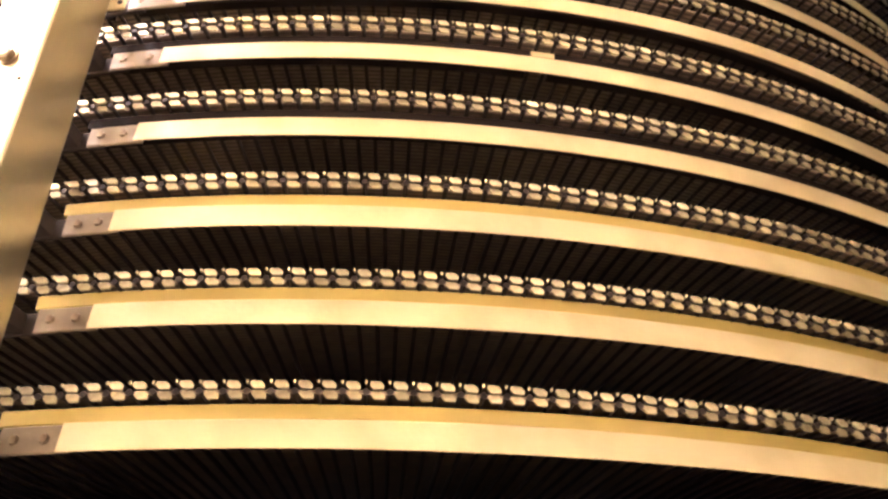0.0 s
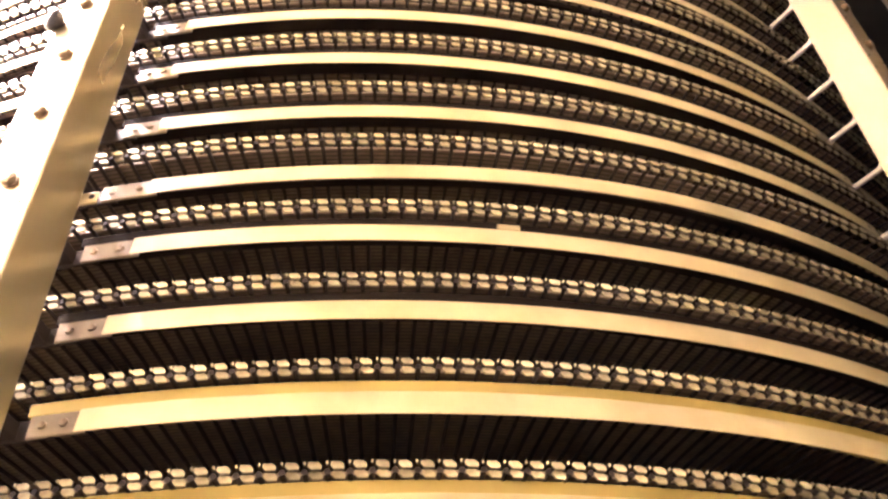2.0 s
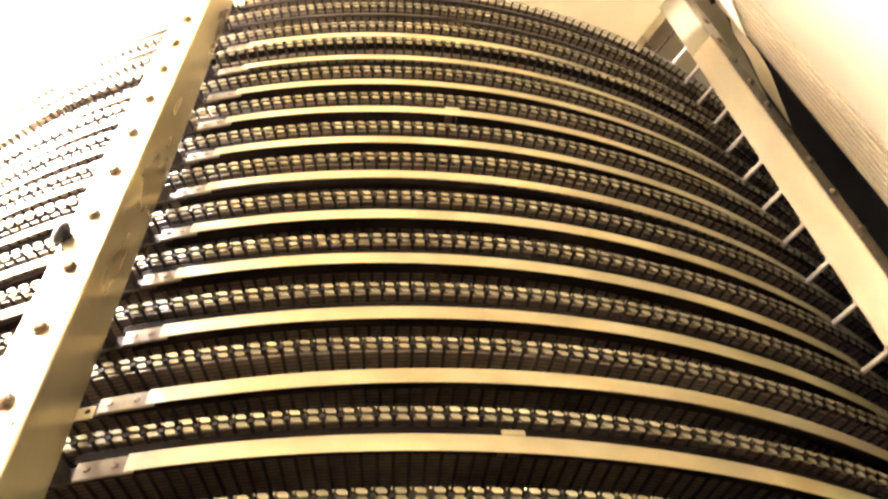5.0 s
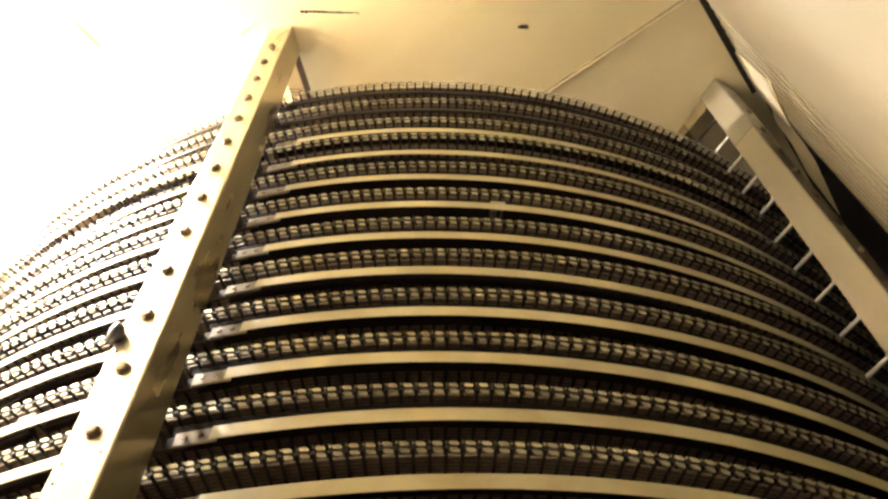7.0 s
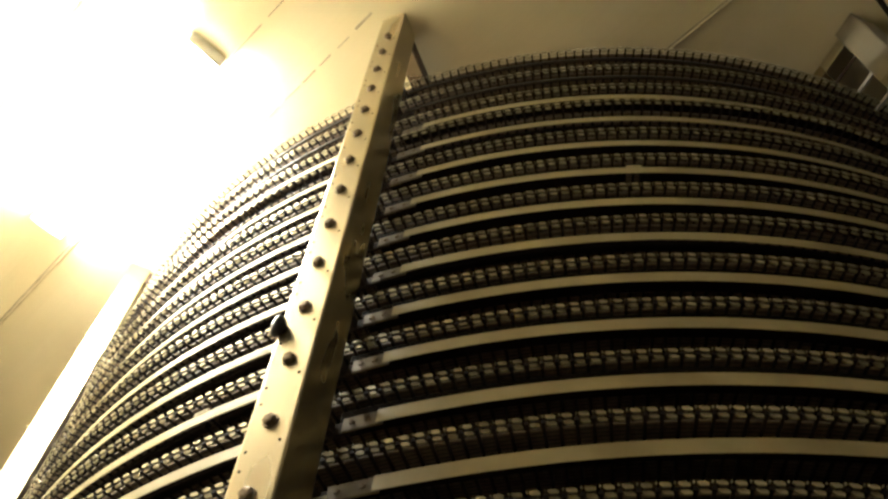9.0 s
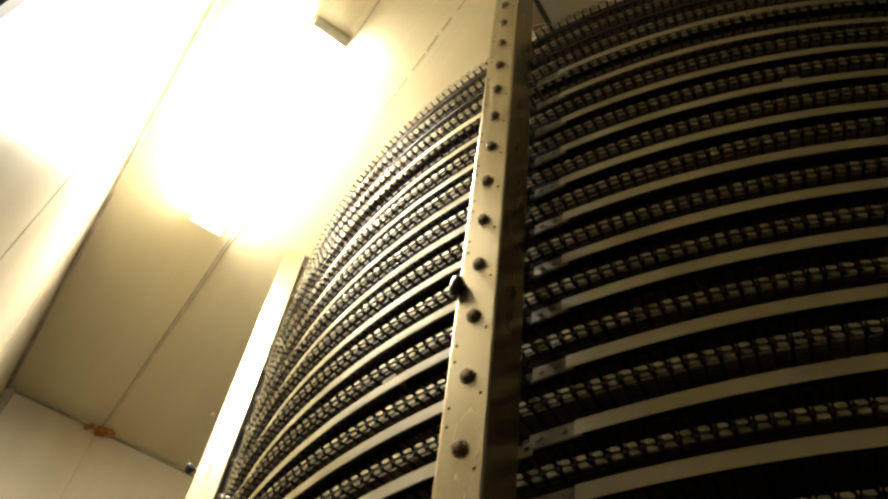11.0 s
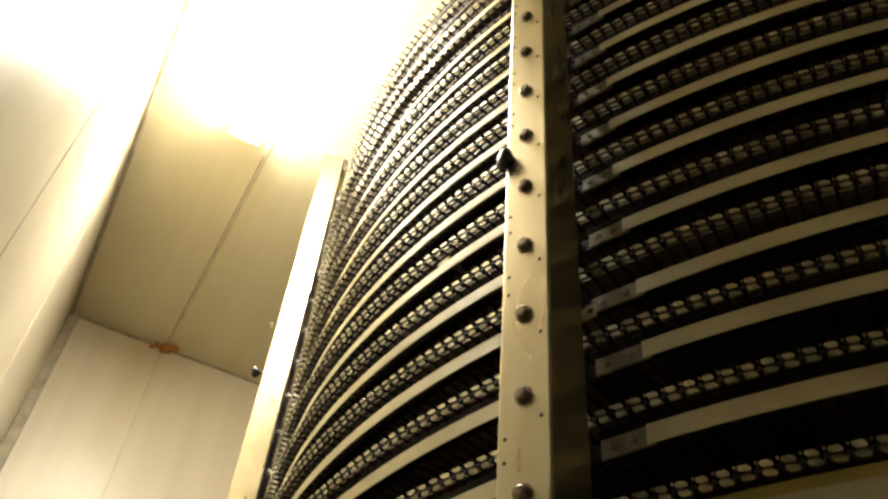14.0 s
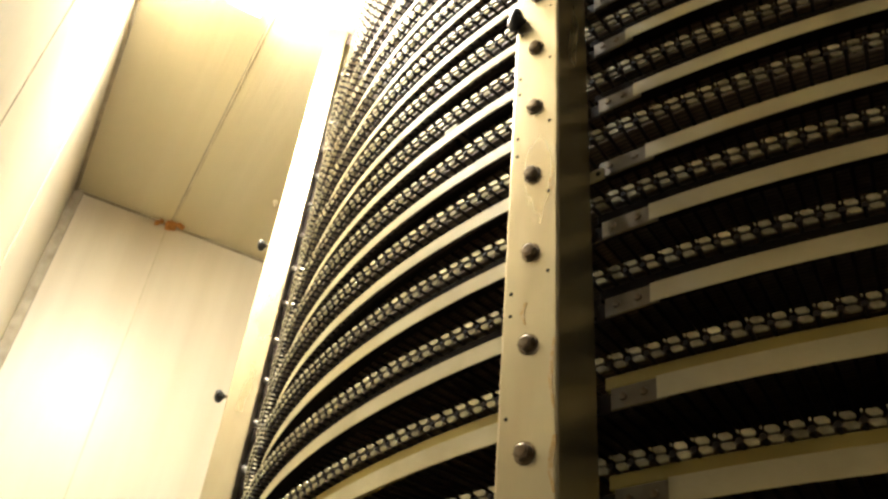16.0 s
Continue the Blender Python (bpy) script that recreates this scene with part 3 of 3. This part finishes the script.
# ---- the belt ----
def lozenge(bm, x0, x1, y0, y1, z0, z1, tip, lean=0.0):
    """A flat bar along x whose ends taper to a blunt point, with a narrowed outer face."""
    zm, c = (z0 + z1) / 2, 0.0006
    prof = [(x0, zm), (x0 + tip, z0), (x1 - tip, z0), (x1, zm), (x1 - tip, z1), (x0 + tip, z1)]
    prof = [(x + lean * (z - zm), z) for x, z in prof]
    xm = (x0 + x1) / 2
    a = [bm.verts.new((x, y0, z)) for x, z in prof]
    b = [bm.verts.new((x, y1 - c, z)) for x, z in prof]
    d = [bm.verts.new((xm + (x - xm) * 0.96, y1, zm + (z - zm) * 0.90)) for x, z in prof]
    n = len(prof)
    for p, q in ((a, b), (b, d)):
        for i in range(n):
            bm.faces.new((p[i], p[(i + 1) % n], q[(i + 1) % n], q[i]))
    bm.faces.new(d)


def link_piece():
    """Two overlapping side bars of a link, the lower one set further in, and a stub of the pin."""
    bm = bmesh.new()
    h = LINK_H
    lozenge(bm, -0.0101, 0.0069, -0.0035, 0.0, h * 0.58, h * 0.95, 0.0026, -0.4)
    lozenge(bm, -0.0086, 0.0084, -0.0092, -0.0057, h * 0.20, h * 0.59, 0.0026, -0.4)
    box(bm, (-0.0152, -0.006, h * 0.86), (-0.0130, -0.002, h * 1.02))
    return bm


def rod_piece():
    bm = bmesh.new()
    cyl(bm, 0.0034, 0.0034, 0.76, Matrix.Translation((PITCH / 2, -0.385, LINK_H / 2)) @ Matrix.Rotation(radians(90), 4, "X"), 6)
    cyl(bm, 0.0044, 0.0038, 0.003, Matrix.Translation((PITCH / 2, -0.0045, LINK_H / 2)) @ Matrix.Rotation(radians(90), 4, "X"), 8)
    return bm


START = 195.0     # bearing of the belt's upper end


def belt():
    root = tagged(new("conveyor_belt"), label="stainless steel link belt wound in many tiers round the drum", category="conveyor belt")
    step = math.degrees(PITCH / R_BELT)
    turns = K_TOP - K_LOW
    total = int(turns * 360 / step)
    base_z = rail_z(K_TOP, START - 180) + RAIL_H + BELT_LIFT
    idx = np.arange(total)
    deg = START - 180 - idx * step
    d = np.radians(deg)
    z = base_z - P * idx * step / 360
    # the belt rides further out on some tiers
    sway = np.interp(idx * step / 360.0 + 0.0, [0, 1.7, 2.3, 2.7, 3.3, 3.7, 6.6, 7.0, 7.4, 10.7, 11.1, 11.4, 30], [0.0, 0.0, 0.0, 0.016, 0.016, 0.0, 0.0, 0.009, 0.0, 0.0, 0.009, 0.0, 0.0])
    rad = R_BELT + sway
    mats = np.zeros((total, 4, 4))
    # x: tangent, y: outward
    mats[:, 0, 0], mats[:, 1, 0] = -np.sin(d), np.cos(d)
    mats[:, 0, 1], mats[:, 1, 1] = np.cos(d), np.sin(d)
    mats[:, 0, 3], mats[:, 1, 3] = rad * np.cos(d), rad * np.sin(d)
    mats[:, 2, 2], mats[:, 3, 3], mats[:, 2, 3] = 1, 1, z
    jit = np.random.RandomState(4)
    mats[:, 2, 3] += jit.uniform(-0.0006, 0.0006, total)
    lb = link_piece()
    lv, lf = bm_lists(lb)
    single = link_mesh("link", lb, M_LINK)
    rb = rod_piece()
    rv, rf = bm_lists(rb)
    rb.free()
    tier = np.floor(idx * step / 360).astype(int)
    bearing = (deg + 180) % 360 - 180
    k_of = np.round((z - RAIL_H - BELT_LIFT - Z_A - P * (bearing - TH_A) / 360) / P).astype(int)
    near = (k_of >= -4) & (k_of <= 2) & (bearing > -72) & (bearing < -41)
    near_idx = np.where(near)[0][:300]
    for i in near_idx:
        ob = new("link", single)
        ob.parent = root
        ob.matrix_basis = Matrix(mats[i].tolist())
    rest = np.ones(total, bool)
    rest[near_idx] = False
    for t in range(tier.max() + 1):
        sel = (tier == t)
        if not sel.any():
            continue
        tiled("belt_edge", lv, lf, mats[sel & rest], M_LINK, root)
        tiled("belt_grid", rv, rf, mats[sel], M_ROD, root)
        # woven mesh carried by the rods
        bm = bmesh.new()
        ds = np.arange(t * 360, (t + 1) * 360 + 0.1, 3.0)
        prev = None
        for phi in ds:
            dd = START - 180 - phi
            zz = base_z - P * phi / 360 + LINK_H / 2
            ring = [bm.verts.new(polar(r, dd, zz + h)) for r, h in ((1.33, 0.0045), (R_BELT - 0.022, 0.0045), (R_BELT - 0.022, 0.009), (1.33, 0.009))]
            if prev:
                for j in range(4):
                    bm.faces.new((prev[j], prev[(j + 1) % 4], ring[(j + 1) % 4], ring[j]))
            prev = ring
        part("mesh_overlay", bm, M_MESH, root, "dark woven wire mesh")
    return root


room()
foam_blob()
lamp_fixture()
drum()
frame_of_spiral()
rails()
knob((0.836, -1.978, 2.846), -107, 0.85)
knob(polar(R_POST - 0.002, -111.9, 3.41), -118, 0.85)
knob(polar(R_POST - 0.002, -111.9, 2.80), -118, 0.85)
hook()
the_belt = belt()


# ---- movement ----
TURN = ((0.0, 0.0), (5.0, 9.37), (10.0, 18.5), (16.0, 28.9))   # seconds, degrees the belt has come round


def motions():
    walk(the_belt, [(t, pose(BELT_X, BELT_Y, P * a / 360, 0, 0, a)) for t, a in TURN])


motions()
